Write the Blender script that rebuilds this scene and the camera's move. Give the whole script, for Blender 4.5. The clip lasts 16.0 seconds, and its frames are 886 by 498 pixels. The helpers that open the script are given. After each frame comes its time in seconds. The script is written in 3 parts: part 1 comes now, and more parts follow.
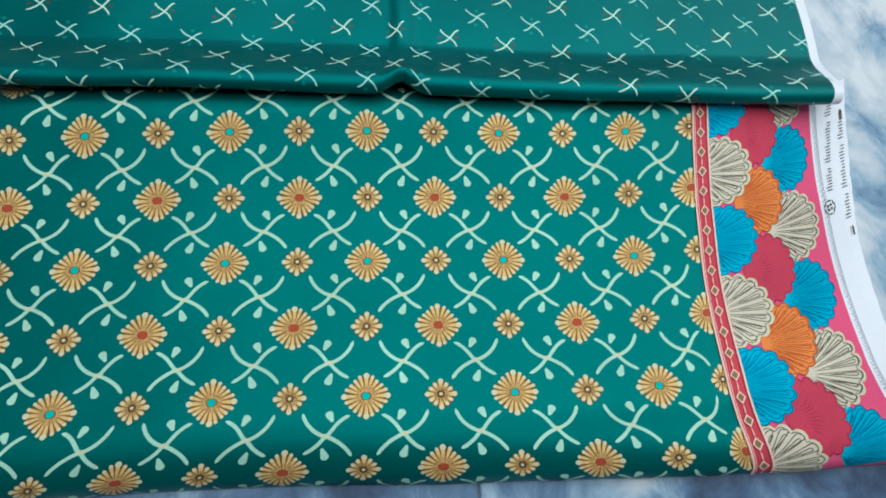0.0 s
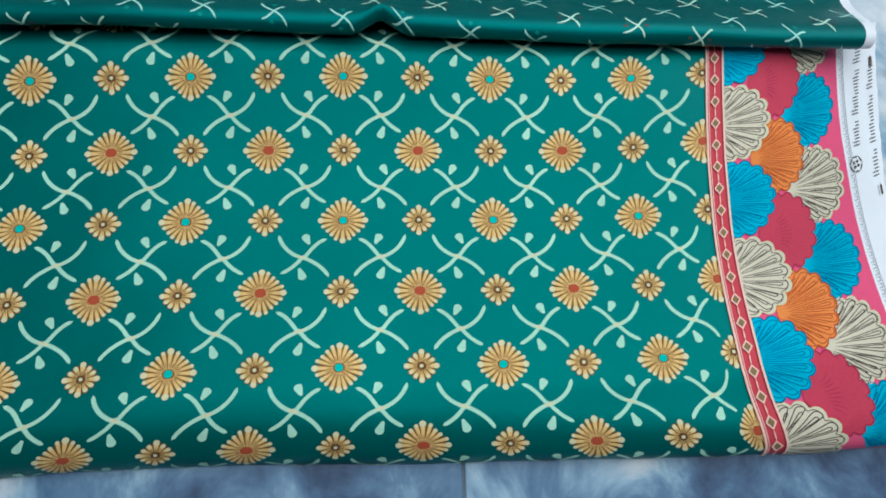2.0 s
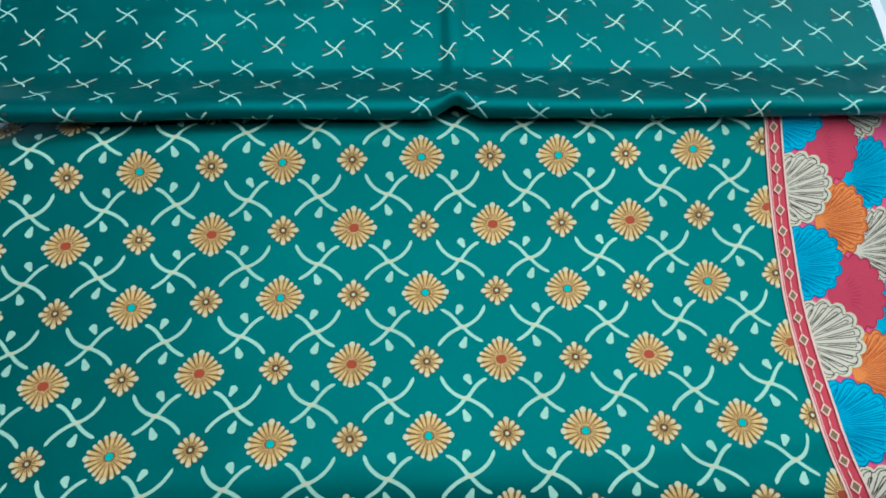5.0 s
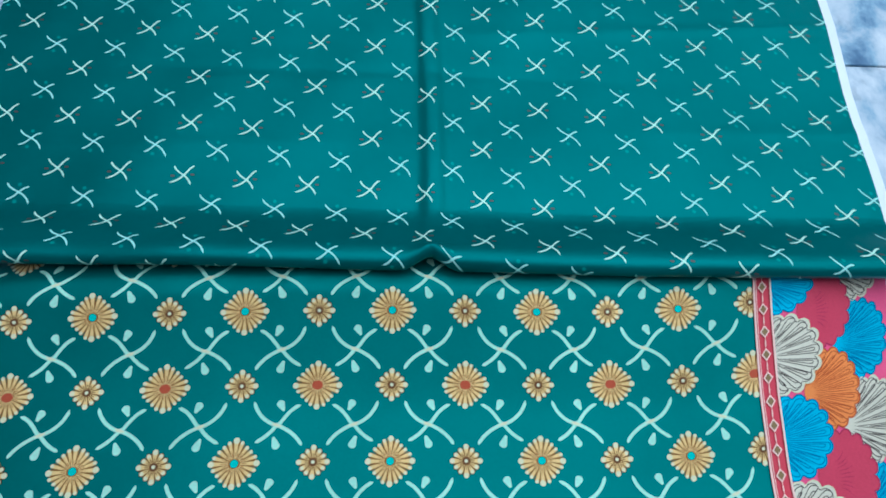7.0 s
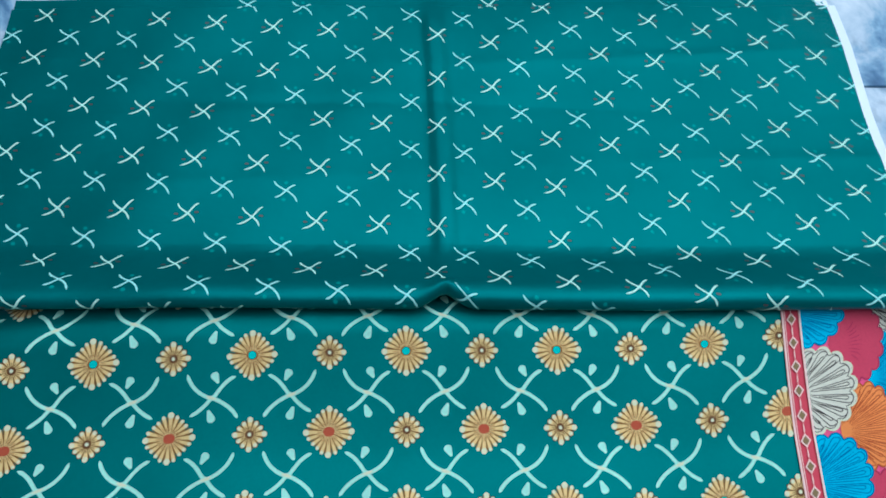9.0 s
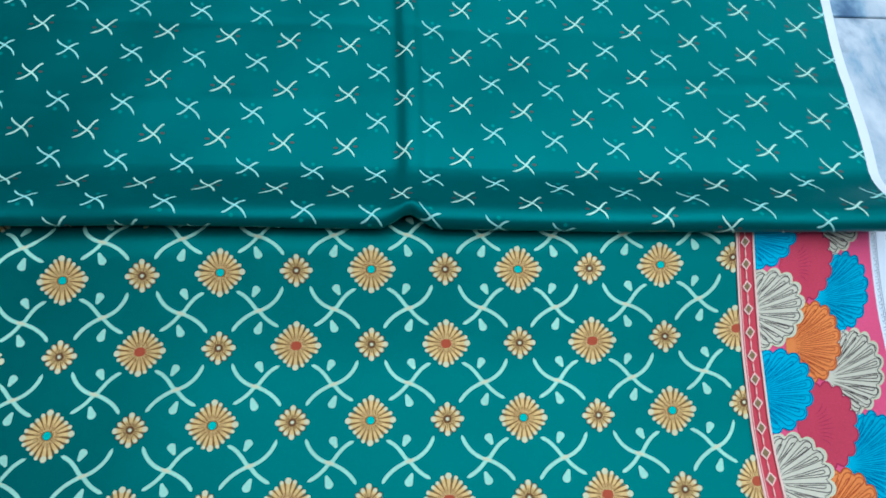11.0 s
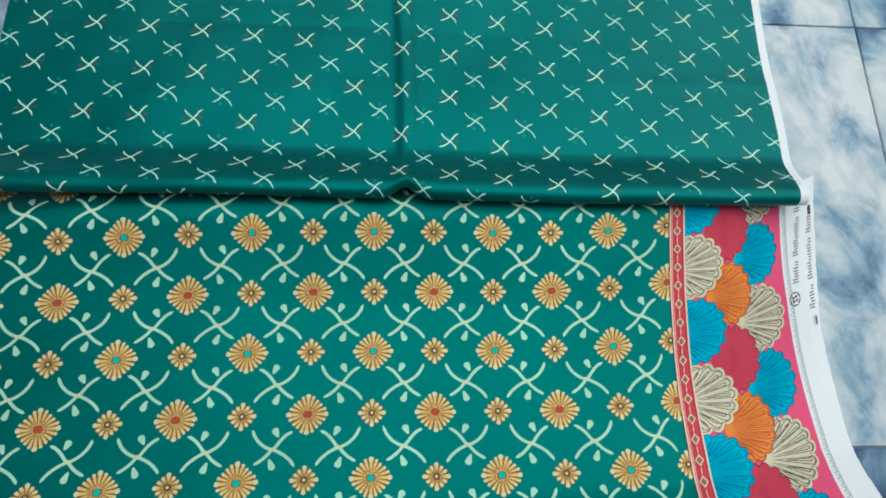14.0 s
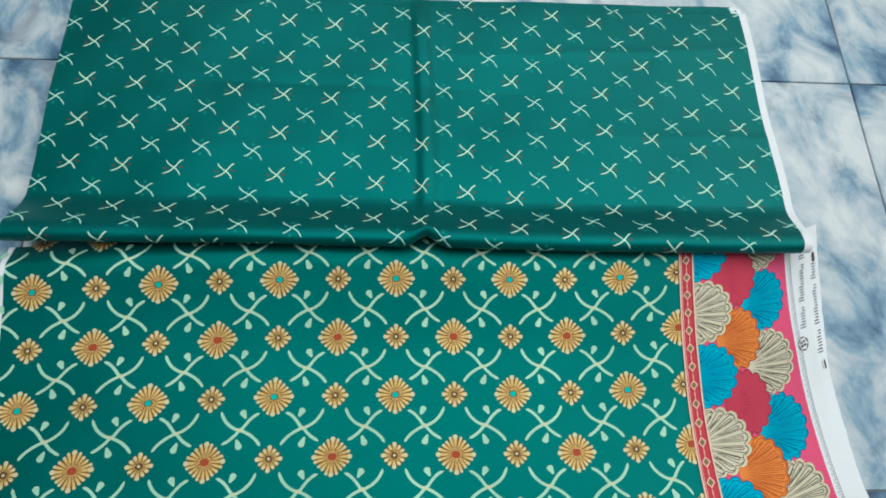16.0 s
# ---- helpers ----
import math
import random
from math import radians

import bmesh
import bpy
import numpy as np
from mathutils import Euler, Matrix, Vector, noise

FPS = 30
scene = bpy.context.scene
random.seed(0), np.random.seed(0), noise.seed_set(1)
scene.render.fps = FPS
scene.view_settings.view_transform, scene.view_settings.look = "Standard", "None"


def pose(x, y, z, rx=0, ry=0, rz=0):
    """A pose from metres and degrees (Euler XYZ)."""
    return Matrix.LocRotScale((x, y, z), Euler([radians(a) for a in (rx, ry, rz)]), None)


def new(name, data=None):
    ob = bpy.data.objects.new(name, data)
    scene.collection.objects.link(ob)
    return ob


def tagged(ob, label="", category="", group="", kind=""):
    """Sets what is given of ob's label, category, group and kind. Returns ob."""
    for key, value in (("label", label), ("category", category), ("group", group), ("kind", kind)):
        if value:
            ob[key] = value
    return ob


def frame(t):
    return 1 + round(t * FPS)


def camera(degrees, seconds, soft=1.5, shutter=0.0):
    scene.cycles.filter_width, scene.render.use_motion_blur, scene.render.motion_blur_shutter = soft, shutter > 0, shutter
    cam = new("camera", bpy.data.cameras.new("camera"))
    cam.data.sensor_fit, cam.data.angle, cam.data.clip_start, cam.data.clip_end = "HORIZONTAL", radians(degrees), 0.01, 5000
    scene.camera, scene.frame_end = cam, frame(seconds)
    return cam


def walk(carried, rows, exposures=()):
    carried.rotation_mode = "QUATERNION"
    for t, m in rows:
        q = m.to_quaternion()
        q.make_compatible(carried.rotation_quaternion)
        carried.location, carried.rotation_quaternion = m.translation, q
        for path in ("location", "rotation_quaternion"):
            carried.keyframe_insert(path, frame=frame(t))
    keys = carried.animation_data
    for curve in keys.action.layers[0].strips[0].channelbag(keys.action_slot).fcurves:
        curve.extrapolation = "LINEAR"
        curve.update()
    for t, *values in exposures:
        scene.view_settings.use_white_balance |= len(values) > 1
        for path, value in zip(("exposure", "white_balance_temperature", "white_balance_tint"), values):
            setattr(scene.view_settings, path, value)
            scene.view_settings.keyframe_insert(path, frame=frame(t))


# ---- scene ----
cam = camera(72.0, 16.0, soft=1.8)
# seconds, x, y, z, and the turns about x, y and z in degrees
ROWS = [
    (0.0, 0.0226, -0.3338, 0.6524, 17.53, -4.65, -2.46),
    (0.5, 0.0282, -0.3369, 0.627, 15.92, -4.65, -2.33),
    (1.0, 0.0377, -0.3325, 0.614, 15.98, -3.58, -2.5),
    (1.5, 0.0477, -0.3303, 0.5981, 15.5, -4.35, -2.32),
    (2.0, 0.0503, -0.3307, 0.5915, 15.02, -4.14, -2.11),
    (2.5, 0.0522, -0.3325, 0.5912, 14.87, -4.06, -1.82),
    (3.0, 0.0518, -0.3341, 0.594, 13.76, -4.55, -0.96),
    (3.5, 0.0325, -0.3348, 0.6128, 15.43, -2.69, -1.84),
    (4.0, 0.0067, -0.3275, 0.6212, 18.12, -2.24, -2.59),
    (4.2, -0.0095, -0.3201, 0.6326, 18.89, -0.69, -2.54),
    (6.3, 0.0232, -0.2766, 0.6288, 18.11, -1.9, -1.02),
    (6.5, 0.023, -0.2376, 0.6403, 18.91, -1.71, -0.45),
    (7.0, 0.0277, -0.1716, 0.6447, 21.4, -2.18, -0.91),
    (7.5, 0.0318, -0.1446, 0.6369, 23.58, -1.81, -1.36),
    (8.0, 0.0182, -0.143, 0.6307, 24.08, -2.09, -1.66),
    (8.2, 0.0143, -0.1485, 0.6268, 23.77, -1.96, -1.18),
    (10.3, 0.0231, -0.1433, 0.6301, 23.17, -1.23, -3.1),
    (10.5, 0.0216, -0.1515, 0.6284, 23.03, -1.55, -2.87),
    (11.0, 0.0393, -0.1795, 0.6289, 18.64, -2.81, -1.86),
    (11.5, 0.041, -0.2154, 0.6672, 15.28, -4.05, -0.14),
    (12.0, 0.0438, -0.243, 0.6779, 12.71, -4.33, -1.79),
    (12.5, 0.0385, -0.2544, 0.7016, 11.96, -3.48, -1.59),
    (13.0, 0.0426, -0.2565, 0.7275, 12.91, -3.38, -1.22),
    (13.5, 0.0502, -0.2479, 0.7499, 13.97, -4.96, -1.0),
    (14.0, 0.0316, -0.2377, 0.7643, 16.41, -3.91, -1.55),
    (14.5, 0.0198, -0.242, 0.7926, 18.19, -3.2, -1.17),
    (15.0, 0.0156, -0.2362, 0.8006, 20.02, -3.31, -1.69),
    (15.5, 0.0119, -0.2425, 0.8035, 20.62, -3.16, -1.61),
    (16.0, 0.0104, -0.2427, 0.7979, 20.42, -3.48, -1.45),
]
# seconds, stops, kelvin, tint of the white balance
EXPOSURES = [
    (0.0, 0.09, 6200.0, 6.0),
    (4.0, 0.09, 6100.0, 6.0),
    (7.0, 0.14, 5250.0, 4.0),
    (10.5, 0.15, 5300.0, 4.0),
    (12.0, 0.10, 5900.0, 5.0),
    (14.0, 0.02, 6600.0, 3.0),
    (16.0, 0.0, 6700.0, 3.0),
]
walk(cam, [(t, pose(x, y, z, rx, ry, rz)) for t, x, y, z, rx, ry, rz in ROWS], EXPOSURES)

# ---- light ----
world = bpy.data.worlds.new("world")
scene.world = world
world.use_nodes = True
sky = world.node_tree.nodes.new("ShaderNodeTexSky")
sky.sky_type, sky.sun_disc = "NISHITA", False
sky.sun_elevation, sky.sun_rotation = radians(40), radians(60)
world.node_tree.links.new(sky.outputs["Color"], world.node_tree.nodes["Background"].inputs["Color"])
world.node_tree.nodes["Background"].inputs["Strength"].default_value = 0.1


def window_light(name, x, y, z, rx, rz, wide, high, watts, colour):
    lamp = bpy.data.lights.new(name, "AREA")
    lamp.shape, lamp.size, lamp.size_y, lamp.energy, lamp.color = "RECTANGLE", wide, high, watts, colour
    ob = new(name, lamp)
    ob.matrix_world = pose(x, y, z, rx, 0, rz)
    return ob


ROOM_X, ROOM_Y, ROOM_H = 3.3, 3.3, 2.75
ROOF = (-1.5, 3.2, -0.95, 2.9)  # the light well in the ceiling
window_light("roof_daylight", (ROOF[0] + ROOF[1]) / 2, (ROOF[2] + ROOF[3]) / 2, ROOM_H + 0.10, 0, 0, ROOF[1] - ROOF[0], ROOF[3] - ROOF[2], 126, (0.94, 0.98, 1.0))


# ---- materials ----
def material(name, rough=0.5, spec=0.4, sheen=0.0):
    m = bpy.data.materials.new(name)
    m.use_nodes = True
    b = m.node_tree.nodes["Principled BSDF"]
    b.inputs["Roughness"].default_value = rough
    b.inputs["Specular IOR Level"].default_value = spec
    b.inputs["Sheen Weight"].default_value = sheen
    return m, m.node_tree.nodes, m.node_tree.links, b


def noise_node(n, links, scale, detail=3.0, rough=0.55, vector=None, distort=0.0):
    t = n.new("ShaderNodeTexNoise")
    t.inputs["Scale"].default_value, t.inputs["Detail"].default_value = scale, detail
    t.inputs["Roughness"].default_value, t.inputs["Distortion"].default_value = rough, distort
    if vector is not None:
        links.new(vector, t.inputs["Vector"])
    return t


def ramp(n, links, source, stops):
    r = n.new("ShaderNodeValToRGB")
    e = r.color_ramp.elements
    while len(e) < len(stops):
        e.new(0.5)
    for k, (p, c) in zip(e, stops):
        k.position, k.color = p, (*c, 1)
    links.new(source, r.inputs["Fac"])
    return r.outputs["Color"]


def cloth(name, colour, spread=0.12, rough=0.40, spec=0.45, sheen=0.0):
    """Printed cotton satin: a dye of slightly uneven depth, a fine weave and small slubs."""
    m, n, links, b = material(name, rough, spec, sheen)
    top = max(max(colour), 0.05)
    b.inputs["Specular Tint"].default_value = (*[0.02 + 0.98 * c / top for c in colour], 1)
    at = n.new("ShaderNodeTexCoord").outputs["Object"]
    wide = noise_node(n, links, 7, 4, 0.6, at)
    fine = noise_node(n, links, 420, 2, 0.6, at)
    mix = n.new("ShaderNodeMath")
    mix.operation = "MULTIPLY_ADD"
    mix.inputs[1].default_value = 0.45
    links.new(fine.outputs["Fac"], mix.inputs[0])
    links.new(wide.outputs["Fac"], mix.inputs[2])
    lo, hi = [c * (1 - spread) for c in colour], [min(1, c * (1 + spread)) for c in colour]
    links.new(ramp(n, links, mix.outputs[0], [(0.45, lo), (1.0, hi)]), b.inputs["Base Color"])
    wave = n.new("ShaderNodeTexWave")
    wave.wave_type, wave.bands_direction = "BANDS", "Y"
    wave.inputs["Scale"].default_value, wave.inputs["Distortion"].default_value = 500, 1.5
    links.new(at, wave.inputs["Vector"])
    add = n.new("ShaderNodeMath")
    links.new(wave.outputs["Fac"], add.inputs[0])
    links.new(fine.outputs["Fac"], add.inputs[1])
    bump = n.new("ShaderNodeBump")
    bump.inputs["Strength"].default_value, bump.inputs["Distance"].default_value = 0.12, 0.0006
    links.new(add.outputs[0], bump.inputs["Height"])
    links.new(bump.outputs["Normal"], b.inputs["Normal"])
    return m


TEAL = cloth("teal_cotton", (0.0, 0.078, 0.071), 0.18, 0.36, 0.75)
TEAL_PLAIN = cloth("teal_cotton_folded", (0.0, 0.070, 0.066), 0.18, 0.34, 0.80)
CREAM = cloth("cream_print", (0.72, 0.49, 0.19), 0.24)
PALE = cloth("pale_print", (0.63, 0.61, 0.38), 0.14)
MINT = cloth("mint_print", (0.38, 0.67, 0.51), 0.18)
TAN = cloth("tan_print", (0.19, 0.080, 0.018), 0.2)
BROWN = cloth("brown_print", (0.10, 0.045, 0.02), 0.2)
RUST = cloth("rust_print", (0.40, 0.075, 0.035), 0.15)
CYAN = cloth("cyan_print", (0.0, 0.42, 0.36), 0.1)
RED = cloth("red_print", (0.55, 0.060, 0.080), 0.14)
ROSE = cloth("rose_print", (0.76, 0.095, 0.20), 0.12)
CRIMSON = cloth("crimson_print", (0.53, 0.052, 0.090), 0.16)
BLUE = cloth("blue_print", (0.0, 0.39, 0.54), 0.14)
NAVY = cloth("deep_blue_print", (0.0, 0.13, 0.26), 0.1)
ORANGE = cloth("orange_print", (0.78, 0.24, 0.06), 0.14)
BURNT = cloth("burnt_orange_print", (0.42, 0.075, 0.02), 0.1)
STONE = cloth("stone_print", (0.64, 0.58, 0.43), 0.14)
INK = cloth("ink_print", (0.045, 0.035, 0.03), 0.2)
BLUSH = cloth("blush_print", (0.85, 0.55, 0.45), 0.1)
OLIVE = cloth("olive_print", (0.20, 0.13, 0.06), 0.15)
GREY = cloth("grey_print", (0.30, 0.31, 0.33), 0.15)
WHITE = cloth("white_selvage", (0.80, 0.82, 0.84), 0.06)
WINE = cloth("wine_print", (0.34, 0.026, 0.07), 0.14)
SIENNA = cloth("sienna_print", (0.125, 0.052, 0.014), 0.2)
MAROON = cloth("maroon_accent_print", (0.055, 0.055, 0.05), 0.2)
IVORY = cloth("ivory_print", (0.48, 0.74, 0.58), 0.12)
SEAFOAM = cloth("seafoam_print", (0.36, 0.70, 0.60), 0.12)
AMBER = cloth("amber_print", (0.36, 0.13, 0.03), 0.2)
SLATE = cloth("slate_print", (0.13, 0.13, 0.14), 0.15)
JADE = cloth("jade_accent_print", (0.01, 0.21, 0.18), 0.1)


def marble():
    m, n, links, b = material("grey_white_marble", 0.26, 0.20)
    info = n.new("ShaderNodeObjectInfo")
    at = n.new("ShaderNodeTexCoord").outputs["Object"]
    shift = n.new("ShaderNodeVectorMath")
    shift.operation = "MULTIPLY_ADD"
    shift.inputs[1].default_value = (1, 1, 1)
    links.new(at, shift.inputs[0])
    far = n.new("ShaderNodeCombineXYZ")
    big = n.new("ShaderNodeMath")
    big.operation = "MULTIPLY"
    big.inputs[1].default_value = 37.0
    links.new(info.outputs["Random"], big.inputs[0])
    for k in ("X", "Y", "Z"):
        links.new(big.outputs[0], far.inputs[k])
    links.new(far.outputs[0], shift.inputs[2])
    turn = n.new("ShaderNodeMapping")
    turn.vector_type = "TEXTURE"
    turn.inputs["Rotation"].default_value = (0, 0, radians(112))
    turn.inputs["Scale"].default_value = (1.35, 1.0, 1.0)
    links.new(shift.outputs[0], turn.inputs["Vector"])
    clouds = noise_node(n, links, 12.0, 7, 0.58, turn.outputs[0], 0.45)
    veins = noise_node(n, links, 11.0, 7, 0.62, turn.outputs[0], 1.2)
    tone = n.new("ShaderNodeSeparateColor")
    links.new(info.outputs["Color"], tone.inputs["Color"])
    push = n.new("ShaderNodeMath")
    push.operation = "MULTIPLY_ADD"
    push.inputs[1].default_value = 1.0
    sharp = n.new("ShaderNodeMath")
    sharp.operation = "MULTIPLY_ADD"
    sharp.inputs[1].default_value, sharp.inputs[2].default_value = 2.0, -0.96
    links.new(clouds.outputs["Fac"], sharp.inputs[0])
    links.new(tone.outputs["Red"], push.inputs[0])
    links.new(sharp.outputs[0], push.inputs[2])
    # the dark blue low stops also colour the shadow painted into the near slabs
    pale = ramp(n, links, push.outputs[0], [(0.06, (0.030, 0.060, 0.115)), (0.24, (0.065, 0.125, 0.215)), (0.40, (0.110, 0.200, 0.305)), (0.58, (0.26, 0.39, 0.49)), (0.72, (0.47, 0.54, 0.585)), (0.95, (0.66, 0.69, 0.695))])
    streak = ramp(n, links, veins.outputs["Fac"], [(0.33, (0.30, 0.36, 0.45)), (0.43, (0.80, 0.85, 0.90)), (0.5, (1, 1, 1)), (0.75, (0.95, 0.96, 0.97))])
    mix = n.new("ShaderNodeMix")
    mix.data_type, mix.blend_type = "RGBA", "MULTIPLY"
    mix.inputs["Factor"].default_value = 0.6
    links.new(pale, mix.inputs["A"])
    links.new(streak, mix.inputs["B"])
    links.new(mix.outputs["Result"], b.inputs["Base Color"])
    return m


def plain(name, colour, rough=0.8):
    m, n, links, b = material(name, rough, 0.3)
    at = n.new("ShaderNodeTexCoord").outputs["Object"]
    t = noise_node(n, links, 14, 4, 0.6, at)
    links.new(ramp(n, links, t.outputs["Fac"], [(0.3, [c * 0.9 for c in colour]), (0.7, colour)]), b.inputs["Base Color"])
    return m


MARBLE = marble()
GROUT = plain("grey_grout", (0.20, 0.21, 0.23))
PAINT = plain("grey_wall_paint", (0.27, 0.28, 0.30))


# ---- meshes ----
def link_mesh(name, verts, faces, mats, index=None, smooth=False):
    me = bpy.data.meshes.new(name)
    me.from_pydata([tuple(map(float, v)) for v in verts], [], faces)
    for m in mats:
        me.materials.append(m)
    if index is not None:
        me.polygons.foreach_set("material_index", index)
    if smooth:
        me.polygons.foreach_set("use_smooth", [True] * len(faces))
    me.update()
    return new(name, me)


def under(ob, parent, label=""):
    ob.parent = parent
    return tagged(ob, label) if label else ob


def box_mesh(name, lo, hi, mat, bevel=0.0):
    bm = bmesh.new()
    bmesh.ops.create_cube(bm, size=1)
    for v in bm.verts:
        v.co = Vector([lo[k] + (v.co[k] + 0.5) * (hi[k] - lo[k]) for k in range(3)])
    if bevel:
        bmesh.ops.bevel(bm, geom=list(bm.edges), offset=bevel, segments=2, affect="EDGES")
    me = bpy.data.meshes.new(name)
    bm.to_mesh(me)
    bm.free()
    me.materials.append(mat)
    return new(name, me)


# ---- room ----
TILE, TURN_TILES = 0.6180, -0.95
JOINT_X, JOINT_Y = 0.1225, 0.3502


def build_room():
    T = 0.15
    tagged(box_mesh("floor", (-ROOM_X - T, -ROOM_Y - T, -0.10), (ROOM_X + T, ROOM_Y + T, -0.0035), GROUT), "grey and white marble tile floor with thin dark joints", "floor", kind="structure")
    bm = bmesh.new()
    X, Y = ROOM_X + T, ROOM_Y + T
    for a, b, c, d in ((-X, ROOF[0], -Y, Y), (ROOF[1], X, -Y, Y), (ROOF[0], ROOF[1], -Y, ROOF[2]), (ROOF[0], ROOF[1], ROOF[3], Y)):
        for v in bmesh.ops.create_cube(bm, size=1)["verts"]:
            v.co = Vector((a + (v.co.x + 0.5) * (b - a), c + (v.co.y + 0.5) * (d - c), ROOM_H + (v.co.z + 0.5) * T))
    me = bpy.data.meshes.new("ceiling")
    bm.to_mesh(me)
    bm.free()
    me.materials.append(PAINT)
    tagged(new("ceiling", me), "plain painted ceiling with an open light well", "ceiling", kind="structure")

    def wall(name, axis, at, side, span, hole):
        """A wall with or without one window opening, as one mesh of slabs."""
        bm = bmesh.new()
        pieces = [(-span, span, 0, ROOM_H)]
        if hole:
            a, b, z0, z1 = hole
            pieces = [(-span, a, 0, ROOM_H), (b, span, 0, ROOM_H), (a, b, 0, z0), (a, b, z1, ROOM_H)]
        for a, b, z0, z1 in pieces:
            got = bmesh.ops.create_cube(bm, size=1)["verts"]
            for v in got:
                u = a + (v.co.x + 0.5) * (b - a)
                w = at + side * (v.co.y + 0.5) * T
                v.co = Vector((u, w, z0 + (v.co.z + 0.5) * (z1 - z0))) if axis == "x" else Vector((w, u, z0 + (v.co.z + 0.5) * (z1 - z0)))
        me = bpy.data.meshes.new(name)
        bm.to_mesh(me)
        bm.free()
        me.materials.append(PAINT)
        return tagged(new(name, me), "plain grey painted room wall", "wall", kind="structure")

    wall("wall_north", "x", ROOM_Y, 1, ROOM_X, None)
    wall("wall_south", "x", -ROOM_Y, -1, ROOM_X, None)
    wall("wall_east", "y", ROOM_X, 1, ROOM_Y, None)
    wall("wall_west", "y", -ROOM_X, -1, ROOM_Y, None)


build_room()


# ---- the lower cloth: the run of its print on the floor ----
# columns and rows of the print, laid slightly askew by hand
WX = (0.0016, 0.3737, 0.0007, -0.0034, -0.0087, -0.012, 0.0027, 0.0026, 0.0052, 0.0088, 0.0016, 0.0006, 0.0039, -0.0005)
WY = (-0.001, -0.0053, -0.3634, -0.0086, 0.0059, -0.0101, 0.0135, 0.0041, -0.0028, 0.0161, 0.0071, -0.0061, -0.0071, 0.0002)
Z_LOW, R_ROLL = 0.018, 4.40
HH, VV = 0.0755, 0.0735


def lay(c, r):
    a, b = (c - 4) / 5, r / 5
    terms = (1 + 0 * a, a, b, a * a, a * b, b * b, a ** 3, a * a * b, a * b * b, b ** 3, a ** 4, a ** 3 * b, a * a * b * b, a * b ** 3)
    return sum(k * t for k, t in zip(WX, terms)), sum(k * t for k, t in zip(WY, terms))


# the near edge: how the cloth tips over, along its length
EDGE_S = np.linspace(0, 0.13, 300)
EDGE_A = np.radians(np.interp(EDGE_S, (0, 0.020, 0.040, 0.056, 0.075, 0.092, 0.13), (0, 20, 42, 62, 86, 135, 178)))
EDGE_Y, EDGE_Z = np.cumsum(np.cos(EDGE_A)) * EDGE_S[1] - EDGE_S[1], np.cumsum(np.sin(EDGE_A)) * EDGE_S[1]


def waves(x, y):
    """Soft unevenness of cloth spread by hand."""
    z = 0.0016 * np.sin(24 * y + 2.2 * np.sin(2.5 * x) + 0.9) + 0.0006 * np.sin(21 * x + 9 * y + 0.5) + 0.0006 * np.sin(-13 * x + 27 * y + 2.0) + 0.0004 * np.sin(43 * x - 31 * y)
    return z


def turn_row(c):
    """The row at which the cloth begins to turn down at its near side."""
    return R_ROLL + np.interp(c, (1, 5, 8, 9.3, 11.5), (-0.04, 0.06, 0.32, 0.50, 0.62))


def lower_raw(c, r):
    c, r = np.asarray(c, float), np.asarray(r, float)
    # the border runs slightly aslant to the rest of the print
    k = np.clip((c - 8.55) / 0.5, 0, 1)
    c = c + (0.04 - 0.036 * np.clip(r, -1, 5)) * k * k * (3 - 2 * k)
    turn = turn_row(c)
    x, y = lay(c, np.clip(r, -2.0, turn))
    x = lay(c, np.clip(r, -2.0, 5.1))[0]
    # it spreads a little where it turns over
    x = x + 0.040 * (x - 0.08) * np.clip((r - 4.2) / 0.8, 0, 1.3) ** 1.3
    y = y - np.minimum(r + 2.0, 0) * VV
    # the turn is tighter towards the selvage
    tight = np.interp(c, (3, 5, 7, 8, 9.2, 10, 11), (0.97, 0.94, 1.2, 1.3, 1.6, 1.5, 1.2))
    s = np.maximum(r - turn, 0) * VV * tight
    # higher where it runs in under the folded cloth, flat again beneath it, and full at the near turn
    rise = 0.022 * (1 - np.clip((r + 0.3) / 1.7, 0, 1)) ** 1.5 * np.clip((r + 1.15) / 0.6, 0, 1) + 0.017 * np.clip((r - 2.2) / 2.1, 0, 1) ** 1.5
    z = Z_LOW - 0.004 * np.clip(-0.9 - r, 0, 1) + rise + waves(x, y) * (1 - np.clip((r - 4.0) / 0.6, 0, 1))
    # slanting pulls in the cloth beside the fold
    for cx, cy, amp in ((-0.100, 0.035, 0.0017), (-0.020, 0.045, 0.0015)):
        along = (x - cx) * 0.55 + (y - cy) * 0.83
        across = (x - cx) * 0.83 - (y - cy) * 0.55
        z = z + amp * np.exp(-(across / 0.009) ** 2 - (along / 0.04) ** 2)
    # the free edge on the selvage side sinks to the floor
    z = z - 0.012 * np.clip((c - 9.6) / 1.9, 0, 1) ** 2
    z = np.maximum(z - 0.72 * np.interp(s, EDGE_S, EDGE_Z) / tight, 0.002)
    return np.stack([x, y - np.interp(s, EDGE_S, EDGE_Y) / tight, z], -1)


def far_row(c):
    """The row at which the cloth ends, under the fold."""
    mid = np.clip((c + 1.9) / 0.5, 0, 1) * np.clip((10.4 - c) / 0.5, 0, 1)
    return -0.95 + 0.033 * (c + 2.5) - 1.1 * mid + 0.26 * np.clip((c - 10.7) / 0.4, 0, 1)


